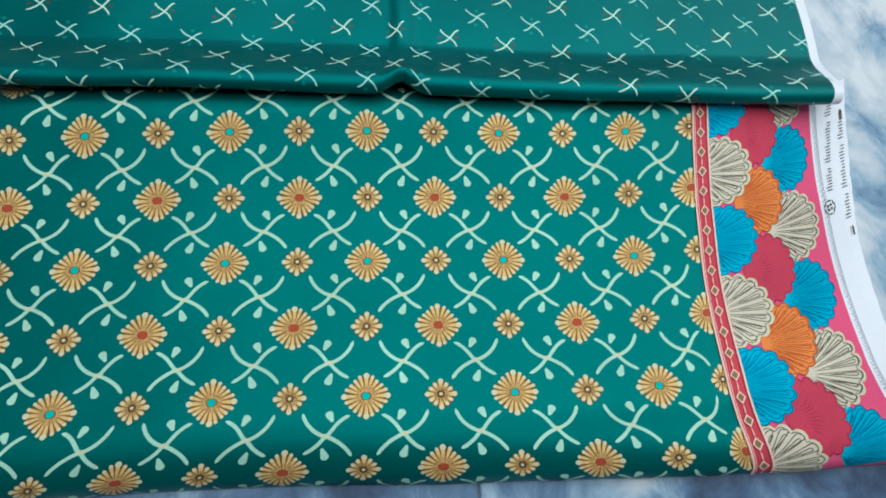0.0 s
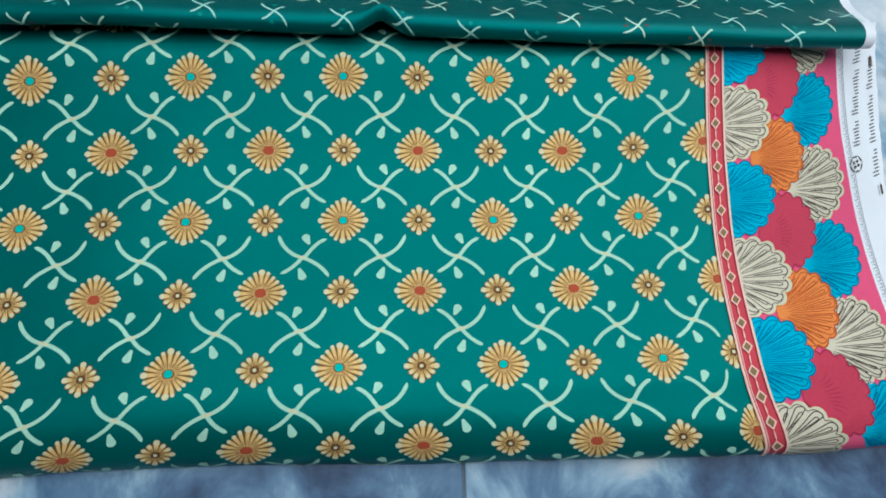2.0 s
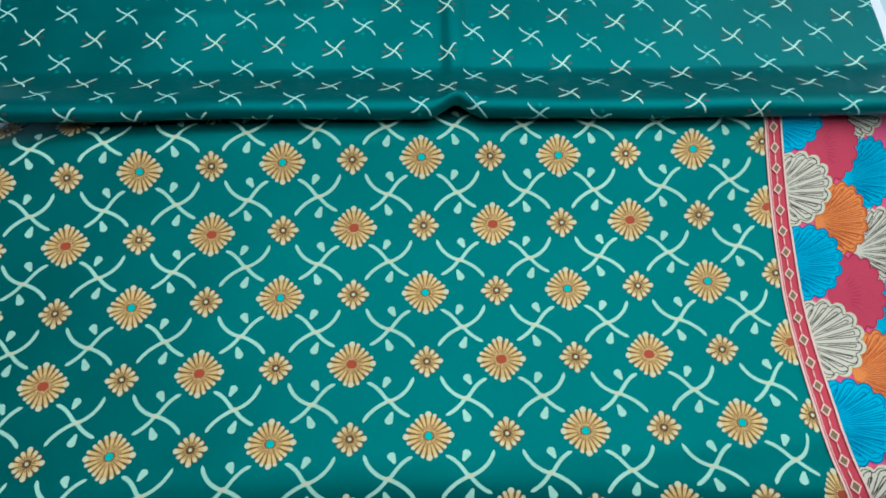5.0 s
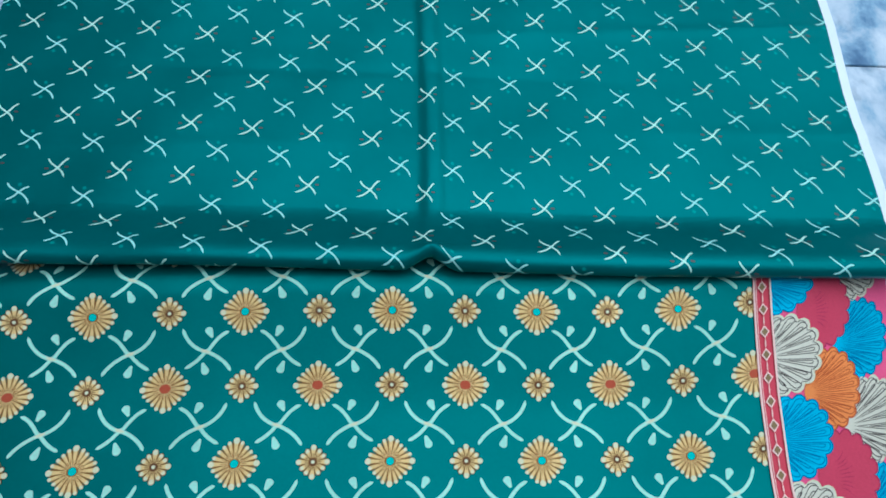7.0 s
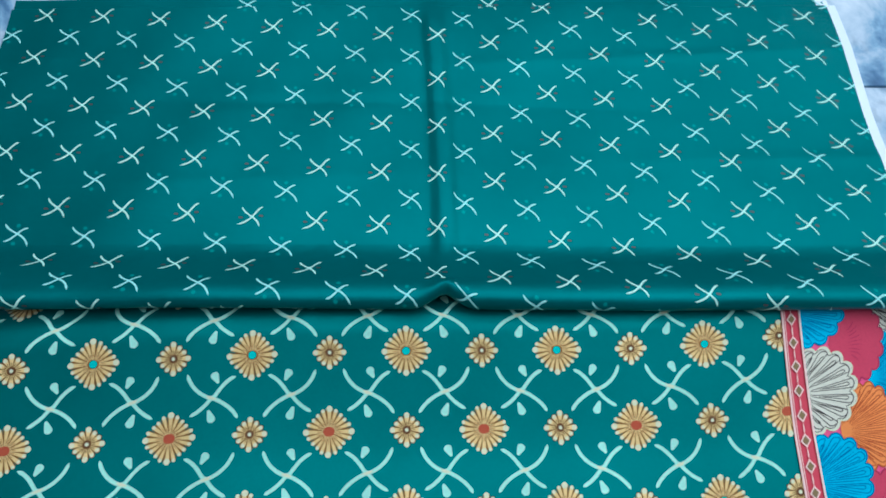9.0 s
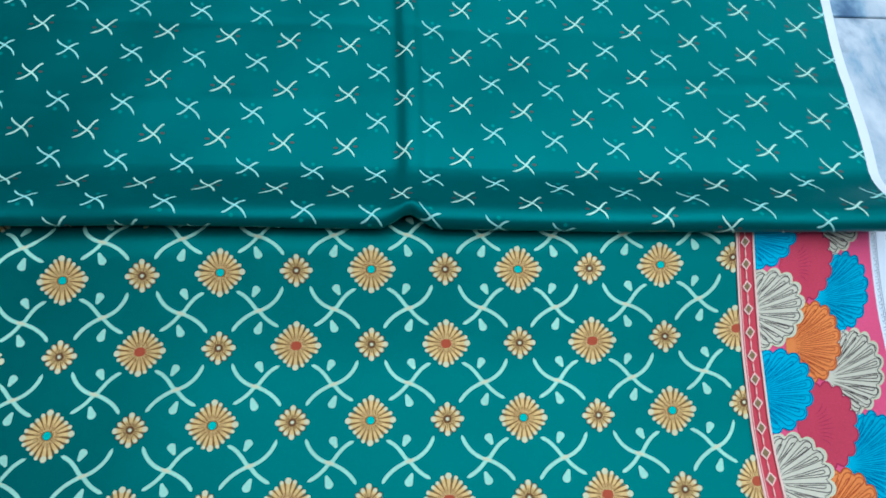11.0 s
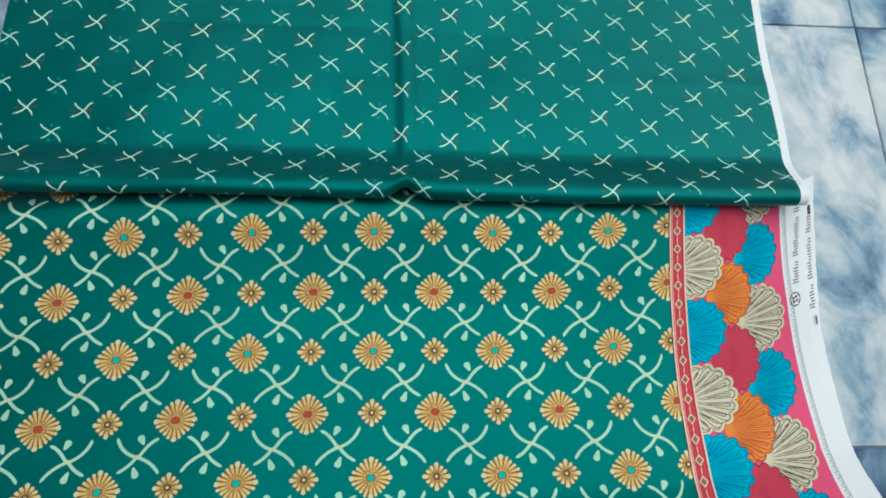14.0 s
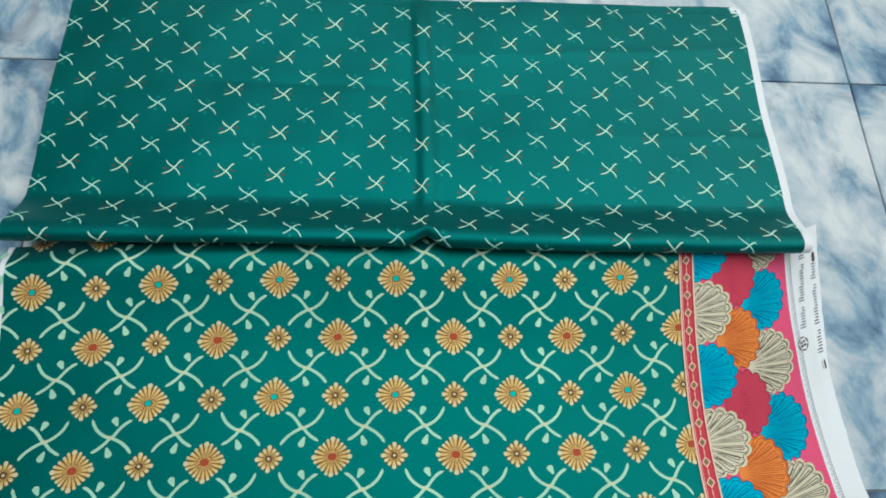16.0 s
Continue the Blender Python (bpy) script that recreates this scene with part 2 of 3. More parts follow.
def with_normal(f, u, v, lift):
    p = f(u, v)
    e = 0.02
    a, b = f(u + e, v) - f(u - e, v), f(u, v + e) - f(u, v - e)
    n = np.cross(a, b)
    n = n / (np.linalg.norm(n, axis=-1, keepdims=True) + 1e-12)
    return p + n * np.asarray(lift)[..., None]


def lower(c, r, lift):
    return with_normal(lambda u, v: lower_raw(u, v), c, r, -np.asarray(lift))


class Print:
    """Flat dyed shapes, in the run of a print, laid onto a cloth."""

    def __init__(self):
        self.eye, self.drops = None, []
        self.u, self.v, self.k, self.faces, self.index, self.mats = [], [], [], [], [], []

    def slot(self, m):
        if m not in self.mats:
            self.mats.append(m)
        return self.mats.index(m)

    def band(self, left, right, layer, m):
        """A strip between two rows of points."""
        o, n = len(self.u), len(left)
        for p in (*left, *right):
            self.u.append(p[0]), self.v.append(p[1]), self.k.append(layer)
        s = self.slot(m)
        for i in range(n - 1):
            self.faces.append((o + i, o + i + 1, o + n + i + 1, o + n + i))
            self.index.append(s)

    def stroke(self, pts, width, layer, m, taper=1.0):
        pts = np.asarray(pts, float)
        d = np.gradient(pts, axis=0)
        d /= np.linalg.norm(d, axis=1, keepdims=True) + 1e-12
        nrm = np.stack([-d[:, 1], d[:, 0]], 1)
        t = np.linspace(-1, 1, len(pts))
        w = 0.5 * width * (1 - np.abs(t) ** 14) ** 0.5 * (1 - (1 - taper) * np.abs(t))
        self.band(pts + nrm * w[:, None], pts - nrm * w[:, None], layer, m)

    def disc(self, c, r, rad, layer, m, n=18, shape=None):
        o = len(self.u)
        self.u.append(c), self.v.append(r), self.k.append(layer)
        s = self.slot(m)
        for part in (0.5, 1.0):
            for i in range(n):
                a = 2 * math.pi * i / n
                q = part * rad * (shape(a) if shape else 1)
                self.u.append(c + q * math.cos(a)), self.v.append(r + q * math.sin(a)), self.k.append(layer)
        for i in range(n):
            j = (i + 1) % n
            self.faces.append((o, o + 1 + i, o + 1 + j))
            self.faces.append((o + 1 + i, o + 1 + n + i, o + 1 + n + j, o + 1 + j))
            self.index += [s, s]

    def petal(self, c, r, ang, r0, r1, wide, layer, m, blunt=0.72, steps=8):
        t = np.linspace(0, 1, steps)
        w = wide * np.where(t < blunt, 0.28 + 0.72 * (t / blunt) ** 0.9, np.sqrt(np.maximum(0, 1 - ((t - blunt) / (1 - blunt)) ** 2)))
        d = np.array((math.cos(ang), math.sin(ang)))
        nn = np.array((-d[1], d[0]))
        mid = np.array((c, r)) + (r0 + (r1 - r0) * t)[:, None] * d
        self.band(mid + nn * w[:, None], mid - nn * w[:, None], layer, m)

    def clip_right(self, limit):
        self.u = [min(u, limit) for u in self.u]

    def build(self, name, surface, parent, label="", step=0.00007, span=None):
        u, v = np.array(self.u), np.array(self.v)
        p = surface(u, v, 0.00028 + step * np.array(self.k, float))
        if span:
            p[:, 0] = np.clip(p[:, 0], *span)
        return under(link_mesh(name, p, self.faces, self.mats, self.index, True), parent, label)


def bezier(p, n=14):
    t = np.linspace(0, 1, n)[:, None]
    p = [np.array(q, float) for q in p]
    return (1 - t) ** 3 * p[0] + 3 * t * (1 - t) ** 2 * p[1] + 3 * t * t * (1 - t) * p[2] + t ** 3 * p[3]


def big_flower(c, r, eye, rng):
    """Twenty narrow petals with pale round tips, in a diamond, dark between."""
    p = Print()
    p.disc(c, r, 0.21, 1, TAN, 24)
    p.disc(c, r, 0.12, 1.5, SIENNA, 20)
    for k in range(20):
        a = 2 * math.pi * k / 20 + rng.uniform(-0.02, 0.02)
        far = (0.322, 0.298, 0.272, 0.272, 0.298)[k % 5] + rng.uniform(-0.006, 0.006)
        axis = k % 5 == 0
        p.petal(c, r, a, 0.05, far + 0.008, 0.036 if not axis else 0.048, 0, TAN, 0.86)
        p.petal(c, r, a, 0.06, far - 0.01, 0.0232 if not axis else 0.028, 2, CREAM, 0.80)
        p.stroke([(c + q * math.cos(a), r + q * math.sin(a)) for q in np.linspace(0.07, 0.17 + rng.uniform(-0.02, 0.02), 5)], 0.010, 3, AMBER, 0.4)
        tip = far - (0.036 if axis else 0.024)
        p.disc(c + tip * math.cos(a), r + tip * math.sin(a), 0.041 if axis else 0.0255, 3, PALE, 10)
    p.eye = Print()
    p.eye.disc(c, r, 0.074, 4, RUST if eye is RUST else TAN, 14, lambda a: 0.8 + 0.2 * abs(math.cos(8 * a)))
    p.eye.disc(c, r, 0.052, 5.5, eye, 12)
    return p


def small_flower(c, r):
    """Twelve petals round a dark ring with a pale heart."""
    p = Print()
    p.disc(c, r, 0.135, 1, SIENNA, 20)
    for k in range(12):
        a = 2 * math.pi * k / 12
        axis = k % 3 == 0
        far = 0.216 if axis else 0.188
        p.petal(c, r, a, 0.03, far + 0.010, 0.046 if axis else 0.040, 0, SIENNA, 0.75)
        p.petal(c, r, a, 0.055, far - 0.006, 0.033 if axis else 0.029, 2, CREAM, 0.72)
        p.disc(c + (far - 0.032) * math.cos(a), r + (far - 0.032) * math.sin(a), 0.036 if axis else 0.0275, 3, PALE, 10)
        p.stroke([(c + q * math.cos(a), r + q * math.sin(a)) for q in np.linspace(0.05, 0.12, 4)], 0.011, 4, SIENNA)
    p.eye = Print()
    p.eye.disc(c, r, 0.046, 5, BROWN, 12)
    p.eye.disc(c, r, 0.024, 6.5, PALE, 10)
    return p


def scroll(c, r, flip):
    """Two crossed, bent strokes and two drops in the middle of a cell."""
    p = Print()
    p.drops = []
    f = -1 if flip else 1
    to = lambda x, y: (c + f * x, r + 0.022 - y)
    p.stroke(bezier([to(-0.30, 0.265), to(-0.12, 0.21), to(-0.06, 0.02), to(0.02, -0.03)]), 0.050, 0, MINT)
    p.stroke(bezier([to(-0.02, 0.04), to(0.05, -0.06), to(0.12, -0.15), to(0.275, -0.222)]), 0.050, 1, MINT)
    p.stroke(bezier([to(0.320, 0.318), to(0.275, 0.13), to(0.12, 0.02), to(-0.02, -0.01)]), 0.050, 2, MINT)
    p.stroke(bezier([to(0.03, 0.01), to(-0.10, -0.03), to(-0.27, -0.13), to(-0.340, -0.275)]), 0.050, 3, MINT)
    p.stroke([to(-0.07, -0.02), to(-0.02, -0.005), to(0.03, 0.005), to(0.08, 0.03)], 0.045, 4, PALE, 0.6)
    for (x0, y0), (x1, y1) in (((-0.075, 0.185), (-0.005, 0.325)), ((0.040, -0.150), (-0.024, -0.312))):
        a, b = np.array(to(x0, y0)), np.array(to(x1, y1))
        d = b - a
        p.drops.append(Print())
        p.drops[-1].petal(a[0], a[1], math.atan2(d[1], d[0]), 0, float(np.hypot(*d)), 0.054, 5, MINT, 0.68, 12)
    return p


def fan(c0, r0, base, fill, rib, edge, order, size=1.0):
    """A scalloped shell, its hinge at base, drawn over those behind it."""
    p = Print()
    L = 6 * order
    n = 91
    th = np.linspace(-2.35, 2.35, n)
    lobes = 11
    rad = 0.465 + 0.092 * np.abs(np.cos((th / 4.7 + 0.5) * lobes * math.pi + math.pi / 2)) ** 0.6
    wide = 0.80 * size
    rim = np.stack([c0 + wide * rad * np.cos(th), r0 + rad * np.sin(th)], 1)
    hinge = np.array((base, r0))
    rings = [hinge + (rim - hinge) * k for k in (0.02, 0.25, 0.5, 0.75, 1.0)]
    for a, b in zip(rings, rings[1:]):
        p.band(a, b, L, fill)
    grow = lambda k: hinge + (rim - hinge) * k
    around = lambda a, q: np.array((c0 + wide * q * math.cos(a), r0 + q * math.sin(a)))
    if fill is STONE:
        p.stroke(grow(1.012), 0.020, L + 1, PALE)
        p.stroke(grow(0.955), 0.011, L + 2, rib)
    elif edge is not None:
        p.stroke(rim, 0.020, L + 1, edge)
    if fill is CRIMSON:
        # faint short hatching near the middle only
        for k in range(-4, 5):
            e = r0 + 0.042 * k
            reach = 0.22 - 0.022 * abs(k) + 0.03 * (k % 2)
            p.stroke([(c0 - 0.10 + reach * t, e + 0.03 * k * t * t) for t in np.linspace(0, 1, 5)], 0.010, L + 3, rib, 0.4)
    elif rib is not None:
        line = 0.0135 if fill is STONE else 0.012
        for k in range(lobes):
            mid = ((k + 0.5) / lobes - 0.5) * 4.7
            for half, k0, reach in ((0.118, 0.17, 0.475), (0.052, 0.42, 0.415)):
                up, dn, tip = around(mid - half, reach), around(mid + half, reach), around(mid, reach + 0.03)
                foot = hinge + (around(mid, 0.5) - hinge) * k0
                bow = (around(mid, 0.3) - hinge) * 0.10
                go = bezier([foot, foot + (up - foot) * 0.4 + bow, up - (tip - foot) * 0.15, up], 8)
                cap = bezier([up, up + (tip - foot) * 0.09, dn + (tip - foot) * 0.09, dn], 7)
                back = bezier([dn, dn - (tip - foot) * 0.15, foot + (dn - foot) * 0.4 + bow, foot], 8)
                p.stroke(np.concatenate([go, cap[1:], back[1:]]), line, L + 3, rib, 0.7)
            if fill is STONE:
                continue
            seam = around(mid + 0.214, 0.44)
            foot = hinge + (seam - hinge) * 0.2
            p.stroke([foot + (seam - foot) * q for q in np.linspace(0, 1, 6)], line, L + 4, rib, 0.5)
    return p


C_LEFT, C_RIGHT, C_PINK, C_STRIPE0, C_STRIPE1 = -2.54, 11.58, 11.13, 9.05, 9.31
R_FAR = -2.1


def grid(us, vs, surface, name, mat_of, mats, parent, label=""):
    U, V = np.meshgrid(us, vs, indexing="ij")
    p = surface(U.ravel(), V.ravel())
    nv = len(vs)
    faces, index = [], []
    for i in range(len(us) - 1):
        k = mat_of(0.5 * (us[i] + us[i + 1]))
        for j in range(nv - 1):
            a = i * nv + j
            faces.append((a, a + 1, a + nv + 1, a + nv))
            index.append(k)
    return under(link_mesh(name, p, faces, mats, index, True), parent, label)


def build_lower():
    root = tagged(new("printed_fabric"), "teal cotton fabric with gold flower print spread on the marble floor", "fabric")
    us = np.unique(np.concatenate([np.arange(C_LEFT, C_STRIPE0, 0.075), np.arange(C_STRIPE0, C_RIGHT, 0.06), [C_STRIPE0, C_STRIPE1, C_PINK, C_RIGHT, C_LEFT + 0.09]]).round(4))
    vs = np.unique(np.concatenate([np.arange(R_FAR, 4.9, 0.075), np.arange(4.9, 5.5, 0.035), np.arange(5.5, 6.1, 0.035)]).round(4))
    kind = lambda c: 3 if c < C_LEFT + 0.09 or c > C_PINK else 0 if c < C_STRIPE0 else 1 if c < C_STRIPE1 else 2
    
    def frayed(c, r, edge, base):
        """Draws the outer part of a selvage to its own uneven edge."""
        out = edge(r) + 0.004 * np.sin(17 * r) + 0.003 * np.sin(39 * r + 1)
        return np.where(c > C_PINK, C_PINK + (c - C_PINK) * (out - C_PINK) / (base - C_PINK), c)
    top_edge = lambda r: 11.60 - 0.040 * r
    under_edge = lambda r: np.interp(r, (-1, 0.45, 1.0, 2.3, 3.3, 4.5, 5.4), (11.88, 11.85, 11.84, 11.72, 11.71, 11.66, 11.70))
    grid(us, vs, lambda c, r: lower_raw(frayed(c, r, top_edge, C_RIGHT), np.maximum(r, far_row(c))), "top_layer", kind, [TEAL, RED, ROSE, WHITE], root, "teal top layer with rose border and white selvage")

    # the second layer shows past the first along the selvage
    def beneath(c, r):
        q = lower_raw(c, np.clip(r, far_row(c), 5.15))
        q[..., 2] = np.maximum(q[..., 2] - 0.0045, 0.0018)
        return q
    grid(np.linspace(9.4, 11.70, 40), np.linspace(R_FAR, 5.25, 160), lambda c, r: beneath(frayed(c, r, under_edge, 11.70), r), "under_layer", lambda c: 0 if c > C_PINK else 1, [WHITE, ROSE], root, "white selvage of the under layer")

    rng = random.Random(4)
    for r in range(-1, 6):
        for c in range(-2, 10):
            if r == -1 and c > 3:
                continue
            if (c + r) % 2 == 0:
                p, name = big_flower(c, r, CYAN if r % 2 == 0 else RUST, rng), "flower_print"
            else:
                p, name = small_flower(c, r), "small_flower_print"
            if c == 9:
                p.clip_right(C_STRIPE0)
                p.eye.clip_right(C_STRIPE0)
            p.eye.build("flower_eye", lower, p.build(name, lower, root))
    for r in range(-1, 6):
        for c in range(-3, 9):
            p = scroll(c + 0.5, r + 0.5, (c + r) % 2 != 0)
            if c == -3:
                p.u = [max(u, C_LEFT + 0.09) for u in p.u]
            ob = p.build("scroll_print", lower, root)
            for q in p.drops:
                q.build("leaf_print", lower, ob)

    # stripe with its lines and lozenges
    rr = np.arange(-0.55, 5.62, 0.06)
    for a, b, m in ((C_STRIPE0 - 0.006, C_STRIPE0 + 0.022, BLUSH), (C_STRIPE0 + 0.034, C_STRIPE0 + 0.044, BLUSH), (C_STRIPE1 - 0.024, C_STRIPE1 + 0.004, BLUSH)):
        p = Print()
        p.band([(a, q) for q in rr], [(b, q) for q in rr], 19, m)
        p.build("stripe_line", lower, root)
    for k in range(-1, 18):
        q = -0.195 + 0.3195 * k
        cx = 9.178
        p = Print()
        p.band([(cx, q - 0.092), (cx - 0.07, q), (cx, q + 0.092)], [(cx, q - 0.092), (cx + 0.07, q), (cx, q + 0.092)], 20, BLUSH)
        p.band([(cx, q - 0.062), (cx - 0.047, q), (cx, q + 0.062)], [(cx, q - 0.062), (cx + 0.047, q), (cx, q + 0.062)], 21, OLIVE)
        p.stroke([(cx, q + 0.085), (cx, q + 0.14), (cx, q + 0.19), (cx, q + 0.24)], 0.016, 20, BLUSH)
        p.build("lozenge_print", lower, root)

    # shells in three files
    def shell(c0, r0, base, kind, order, size=1.0):
        fill, rib, edge = {"stone": (STONE, INK, INK), "blue": (BLUE, NAVY, NAVY), "orange": (ORANGE, BURNT, BURNT), "crimson": (CRIMSON, WINE, WINE)}[kind]
        p = fan(c0, r0, base, fill, rib, edge, order, size)
        p.u = [max(u, C_STRIPE1) for u in p.u]
        p.v = [min(v, 5.55) for v in p.v]
        p.build("shell_print", lower, root)
    for k in range(-2, 5):
        shell(10.59, 0.80 + 1.10 * k, 10.15, "blue" if k % 2 == 0 else "stone", 0)
        shell(10.04, 0.27 + 1.105 * k, 9.66, "crimson" if k % 2 == 0 else "orange", 1)
        shell(9.44, 0.80 + 1.115 * k, 9.10, "stone" if k % 2 == 0 else "blue", 2, 1.22)

    # key pattern along the selvage
    p = Print()
    for k in range(-6, 60):
        q = 0.09 * k
        a, b = 11.145, 11.215
        p.stroke([(a, q), (b, q), (b, q + 0.055), (a + 0.025, q + 0.055), (a + 0.025, q + 0.03)], 0.015, 1, GREY)
    p.band([(11.236, q) for q in rr], [(11.246, q) for q in rr], 1, GREY)
    p.build("key_border_print", lower, root)

    # the maker's words on both selvages, as small bars, and their marks
    def lettering(c_at, r0, pitch, tall, counts, surface, tone):
        q = r0
        for n in counts:
            for k in range(n):
                high = tall * (1.35 if k == 0 else (1.0, 0.8, 1.15)[(k * 5 + n) % 3])
                for side in (0, 1):
                    p = Print()
                    m = c_at(q) + tall * 0.55
                    e = q + side * pitch * 0.50
                    p.stroke([(m - t * high, e) for t in np.linspace(0, 1, 5)], pitch * 0.24, 1, tone)
                    p.build("lettering_bar", surface, root)
                q -= pitch
            q -= pitch * 0.8
    lettering(lambda r: 11.52 - 0.105 * r, 1.48, 0.098, 0.105, (4, 7, 4), lower, SLATE)

    def lower_under(c, r, lift):
        return with_normal(lambda u, v: beneath(u, v), c, r, -np.asarray(lift))
    lettering(lambda r: 11.78 - 0.07 * r, 2.0, 0.104, 0.085, (4, 7, 4), lower_under, SLATE)
    p = Print()
    hexagon = [(11.285 + 0.105 * math.cos(a), 1.80 + 0.125 * math.sin(a)) for a in np.linspace(0, 2 * math.pi, 7)]
    for e0, e1 in zip(hexagon, hexagon[1:]):
        p.stroke([(e0[0] + (e1[0] - e0[0]) * t, e0[1] + (e1[1] - e0[1]) * t) for t in np.linspace(-0.05, 1.05, 4)], 0.024, 1, INK)
    for a in (0.6, 2.2, 3.7, 5.3):
        p.disc(11.285 + 0.038 * math.cos(a), 1.80 + 0.045 * math.sin(a), 0.024, 1, INK, 8)
    p.build("round_mark_print", lower, root)
    for c, a, b, w, m in ((11.755, 0.26, 0.46, 0.055, INK), (11.66, 2.19, 2.36, 0.030, INK), (11.62, 2.19, 2.36, 0.012, GREY)):
        p = Print()
        p.stroke([(c, q) for q in np.linspace(a, b, 8)], w, 1, m)
        p.build("selvage_mark", lower_under, root)


# ---- the upper cloth, folded over with a soft roll at its near edge ----
Z_UP, RIDGE_X = 0.0305, 0.0415
UP_LEFT, UP_RIGHT, UP_FAR, UP_STEP = -0.489, 0.567, 0.464, 0.4475
PROFILE_N = 400
PROFILE_S = np.linspace(0, 0.135, PROFILE_N)


def roll_profile():
    keys_s = (0, 0.016, 0.030, 0.045, 0.060, 0.075, 0.090, 0.103, 0.135)
    keys_a = (10, 27, 37, 37, 33, 10, -60, -149, -188)
    ang = np.radians(np.interp(PROFILE_S, keys_s, keys_a))
    soft = np.hanning(45) / np.hanning(45).sum()
    ang = np.convolve(np.pad(ang, 22, mode="edge"), soft, mode="valid")
    d = PROFILE_S[1]
    return np.cumsum(np.cos(ang)) * d - d, np.cumsum(np.sin(ang)) * d


ROLL_Y, ROLL_Z = roll_profile()


def weave_up(i, j):
    """Place of the print's column i and row j on the flat cloth."""
    i, j = np.asarray(i, float), np.asarray(j, float)
    k = np.clip((i + 0.6) / 1.2, 0, 1)
    k = k * k * (3 - 2 * k)
    a = i + 1
    xl, yl = -0.02352 + 0.06897 * a - 0.00078 * j - 0.00016 * a * j - 0.00019 * a * a, 0.40262 - 0.00717 * a - 0.06597 * j + 0.00013 * a * j - 0.00022 * a * a
    a = i - 1
    xr = 0.10855 + 0.06766 * a - 0.00228 * j + 0.00016 * a * j - 0.00005 * a * a + 0.000018 * a ** 3
    yr = 0.38789 - 0.00958 * a - 0.06588 * j + 0.0003 * a * j + 0.00029 * a * a - 0.00019 * a ** 3
    return xl + (xr - xl) * k, yl + (yr - yl) * k


def upper_raw(x, y):
    """The cloth at flat place x, y: the length past the start of the roll runs round it."""
    x, y = np.asarray(x, float), np.asarray(y, float)
    start = 0.1152 - 0.030 * x - 0.006 * x * x + 0.0518 * x ** 3
    q = np.clip(start - y, 0, 0.1349)
    py, pz = np.interp(q, PROFILE_S, ROLL_Y), np.interp(q, PROFILE_S, ROLL_Z)
    swell = 1 + 0.04 * np.sin(9 * x + 0.6) + 0.03 * np.sin(23 * x)
    yy = np.where(y > start, y, start - py)
    d = x - RIDGE_X - 0.004 * np.sin(9 * y)
    ridge = 0.0051 * np.exp(-np.abs(d / 0.0130) ** 2.5) * np.clip((UP_FAR + 0.012 - y) / 0.06, 0.3, 1) * (1 - 0.7 * np.clip(q / 0.05, 0, 1))
    flatz = Z_UP + 0.0015 + waves(x + 0.3, y - 0.2) * 1.2
    # shallow cross creases left from folding
    for cy, amp, wide in ((0.205, 0.0011, 0.010), (0.292, -0.0009, 0.008), (0.368, 0.0010, 0.009)):
        flatz = flatz + amp * np.exp(-((y - cy - 0.012 * np.sin(4 * x + 30 * cy)) / wide) ** 2) * (0.6 + 0.4 * np.sin(6 * x + 50 * cy))
    # the layer beneath shows past the top one along the far edge
    flatz = flatz - 0.003 * np.clip((y - UP_STEP) / 0.0012, 0, 1)
    z = flatz + pz * swell + ridge
    # the lip draws back into a small dark mouth where the crease meets the roll
    tent = np.clip(1 - np.abs(d) / 0.027, 0, 1) ** 1.2 * np.clip((q - 0.058) / 0.022, 0, 1)
    z = z + 0.002 * tent
    yy = yy + 0.014 * tent
    skew = np.where(x < RIDGE_X, -0.0351 - 0.1287 * x, 0.0079 - 0.1412 * x)
    return np.stack([x + q * skew, yy, z], -1)


def upper(i, j, lift):
    def f(u, v):
        return upper_raw(*weave_up(u, v))
    return with_normal(f, i, j, -np.asarray(lift))


def pinwheel(i, j, warm):
    p = Print()
    to = lambda x, y: (i + 0.90 * x, j - 0.90 * y)
    if warm:
        p.stroke(bezier([to(0.20, 0.20), to(0.07, 0.17), to(0.06, -0.10), to(-0.235, -0.175)]), 0.030, 2, IVORY)
        p.stroke(bezier([to(-0.165, 0.18), to(-0.14, 0.02), to(0.11, 0.02), to(0.155, -0.20)]), 0.030, 3, IVORY)
        p.disc(i - 0.16, j + 0.03, 0.042, 0, MAROON, 10, lambda a: 0.75 + 0.25 * math.cos(2 * a))
        p.disc(i + 0.15, j - 0.02, 0.042, 0, MAROON, 10, lambda a: 0.75 + 0.25 * math.cos(2 * a))
    else:
        p.stroke(bezier([to(-0.22, 0.20), to(-0.15, 0.0), to(0.14, 0.06), to(0.22, -0.23)]), 0.030, 2, SEAFOAM)
        p.stroke(bezier([to(0.18, 0.13), to(0.02, 0.12), to(-0.02, -0.12), to(-0.19, -0.15)]), 0.030, 3, SEAFOAM)
        p.disc(i + 0.0, j - 0.15, 0.034, 0, JADE, 8)
        p.disc(i - 0.02, j + 0.16, 0.034, 0, JADE, 8)
    return p


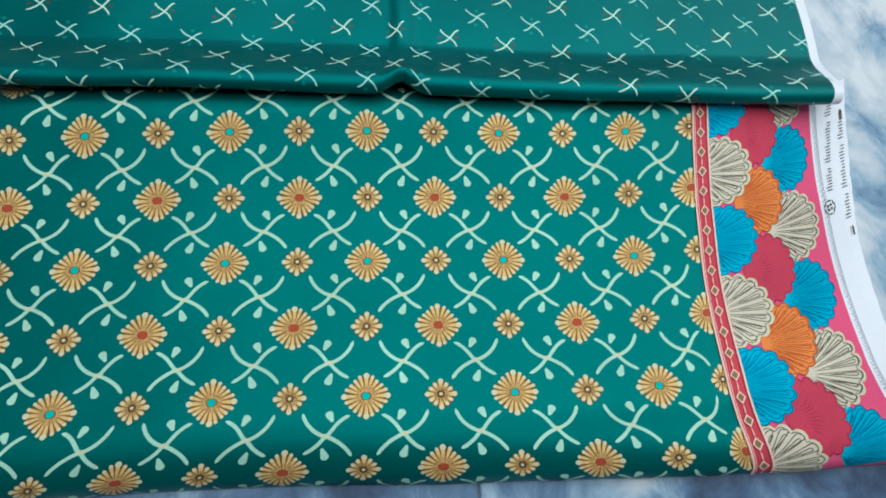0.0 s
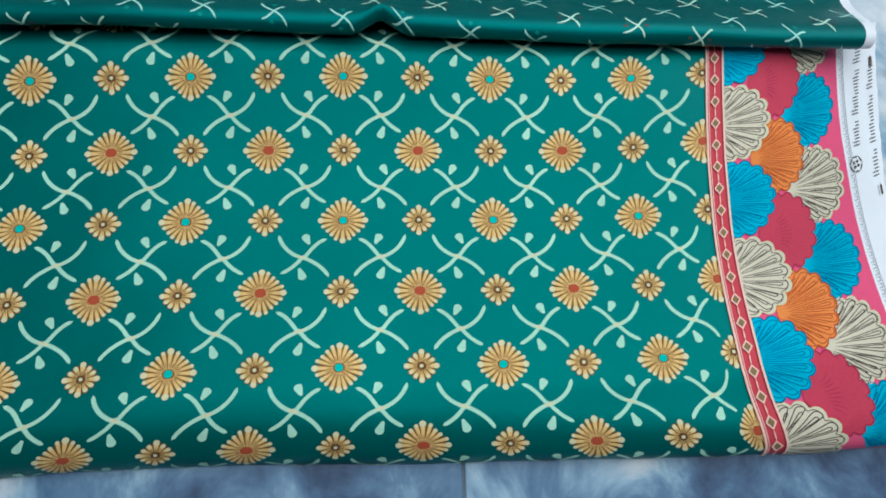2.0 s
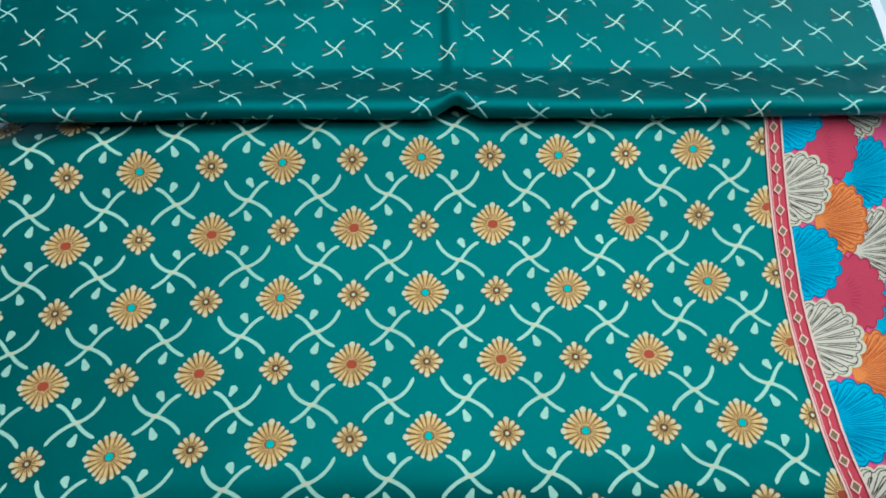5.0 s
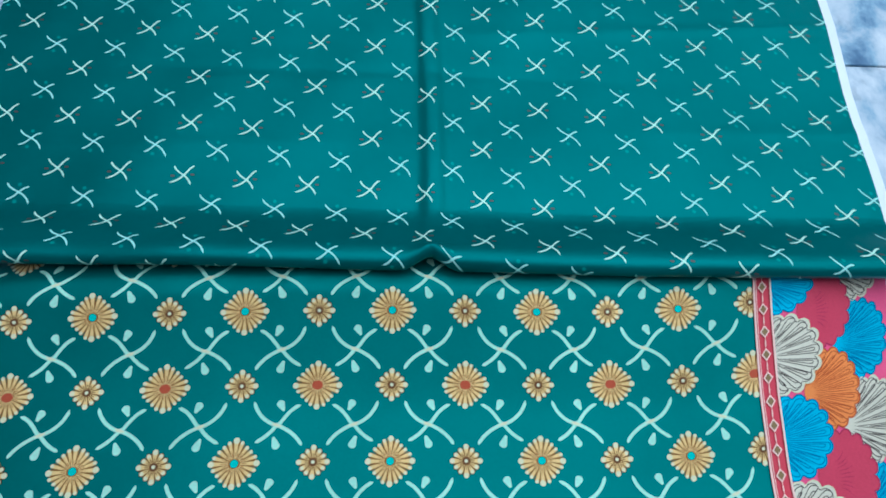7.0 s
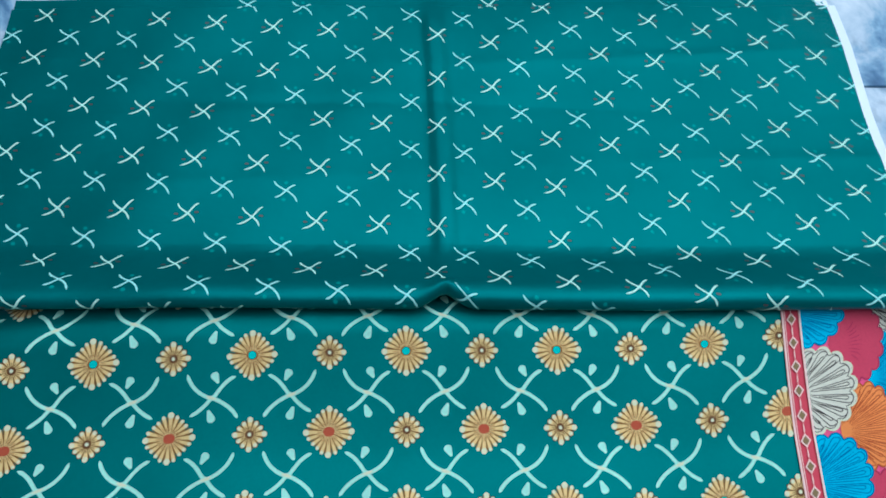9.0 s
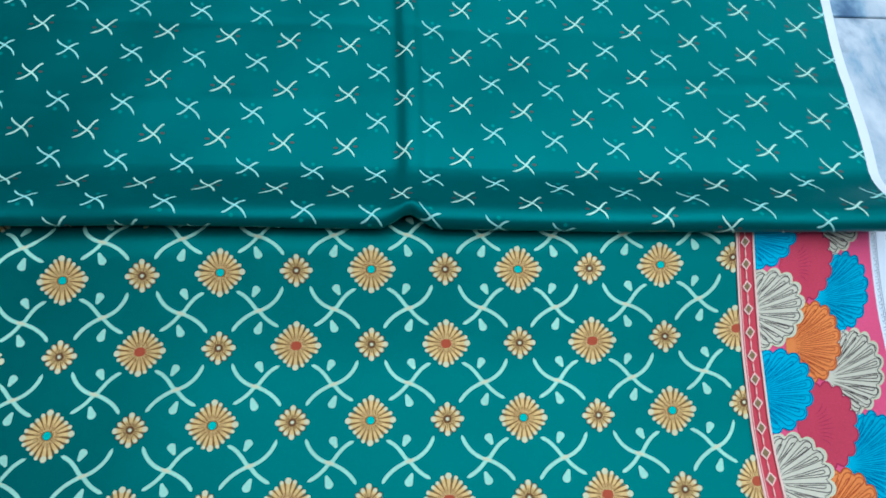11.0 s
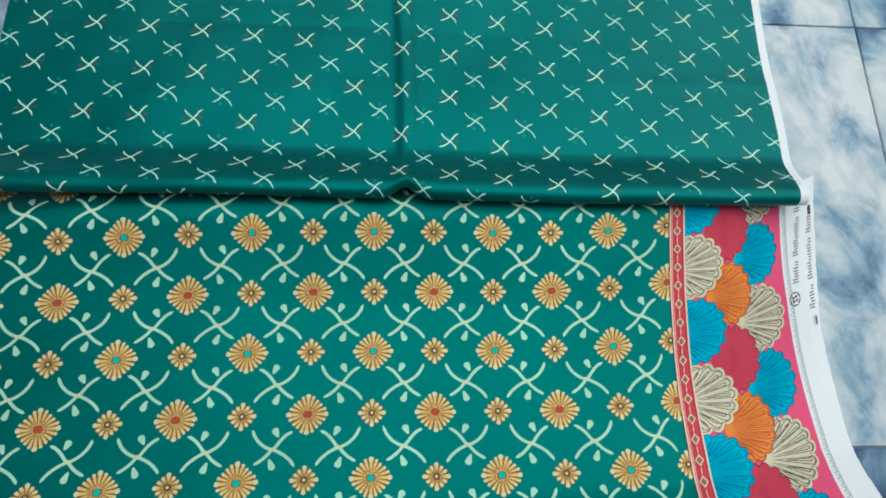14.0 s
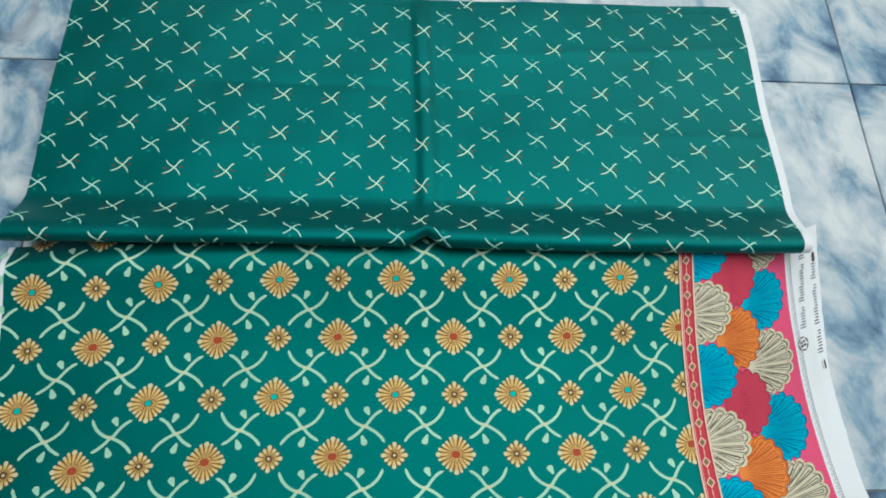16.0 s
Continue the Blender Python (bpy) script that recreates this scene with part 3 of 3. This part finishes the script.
def build_upper():
    root = tagged(new("folded_fabric"), "folded teal cotton fabric with small cream pinwheel print, softly creased", "fabric")
    us = np.unique(np.concatenate([np.linspace(UP_LEFT, UP_RIGHT, 150), np.arange(RIDGE_X - 0.05, RIDGE_X + 0.05, 0.0018), [UP_RIGHT - 0.0115]]).round(5))
    vs = np.unique(np.concatenate([np.arange(-0.030, 0.135, 0.0022), np.arange(0.135, UP_FAR, 0.004), [UP_STEP, UP_STEP + 0.0012, UP_FAR, UP_FAR + 0.002]]).round(5))

    def sheet(x, y):
        q = upper_raw(x, y)
        fall = y > UP_FAR + 0.001
        q[..., 2] = np.where(fall, 0.002, q[..., 2])
        # past the step the edge of the layer beneath lies further in
        q[..., 0] -= np.where(y > UP_STEP + 0.001, 0.011 * np.clip((x - 0.45) / 0.11, 0, 1), 0)
        return q
    grid(us, vs, sheet, "top_layer", lambda x: 1 if x > UP_RIGHT - 0.0115 else 0, [TEAL_PLAIN, WHITE], root)

    # folded layers under it
    for k, (inset, z) in enumerate(((0.003, 0.0255), (0.007, 0.0205), (0.005, 0.0155), (0.010, 0.0105), (0.006, 0.0055), (0.008, 0.0018))):
        xs, ys = np.linspace(UP_LEFT + inset, UP_RIGHT - inset * 0.6, 40), np.linspace(0.175, UP_FAR - 0.001 * k, 24)
        grid(xs, ys, lambda x, y, z=z: np.stack([x, y, z + 0 * x], -1), "inner_layer", lambda x: 1 if x > UP_RIGHT - 0.02 else 0, [TEAL_PLAIN, WHITE], root)

    for j2 in range(-6, 13):
        for i2 in range(-16, 16):
            if (i2 + j2) % 2 or (i2 % 2) != (j2 % 2):
                continue
            i, j = i2 / 2, j2 / 2
            x, y = weave_up(i, j)
            if x < UP_LEFT - 0.01 or x > UP_RIGHT + 0.01 or y > UP_FAR - 0.006 or y < -0.005:
                continue
            p = pinwheel(i, j, i2 % 2 == 0)
            p.build("pinwheel_print", upper, root, span=(UP_LEFT + 0.0005, UP_RIGHT - 0.012))


build_lower()
build_upper()


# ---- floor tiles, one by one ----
# how pale each slab of marble is; row -2 darkened as painted shadow
TONES_AND_SHADE = {(0, -1): 0.40, (1, -1): 0.10, (0, 0): 0.38, (1, 0): 0.20, (-2, -1): 0.38, (-2, 0): 0.05, (-1, 0): 0.4, (-1, -2): -0.30, (0, -2): -0.42, (1, -2): -0.42, (-2, -2): -0.25}


def build_tiles():
    floor_ob = bpy.data.objects["floor"]
    g = 0.0022
    bm = bmesh.new()
    bmesh.ops.create_cube(bm, size=1)
    for v in bm.verts:
        v.co = Vector((v.co.x * (TILE - g), v.co.y * (TILE - g), (v.co.z - 0.5) * 0.008))
    bmesh.ops.bevel(bm, geom=[e for e in bm.edges if all(v.co.z > -0.001 for v in e.verts)], offset=0.0012, segments=1, affect="EDGES")
    me = bpy.data.meshes.new("tile")
    bm.to_mesh(me)
    bm.free()
    me.materials.append(MARBLE)
    a = radians(TURN_TILES)
    for i in range(-7, 7):
        for j in range(-7, 6):
            u, v = (i + 0.5) * TILE, (j + 0.5) * TILE
            x, y = JOINT_X + u * math.cos(a) - v * math.sin(a), JOINT_Y + u * math.sin(a) + v * math.cos(a)
            if abs(x) > ROOM_X + 0.25 or abs(y) > ROOM_Y + 0.25:
                continue
            ob = new("tile", me)
            ob.matrix_world = pose(x, y, 0, 0, 0, TURN_TILES)
            ob.parent = floor_ob
            # slab tone, with the near row's shadow included in it
            k = TONES_AND_SHADE.get((i, j), (0.45, 0.3, 0.38, 0.5)[(i * 3 + j) % 4])
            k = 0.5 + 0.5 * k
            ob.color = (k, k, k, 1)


build_tiles()
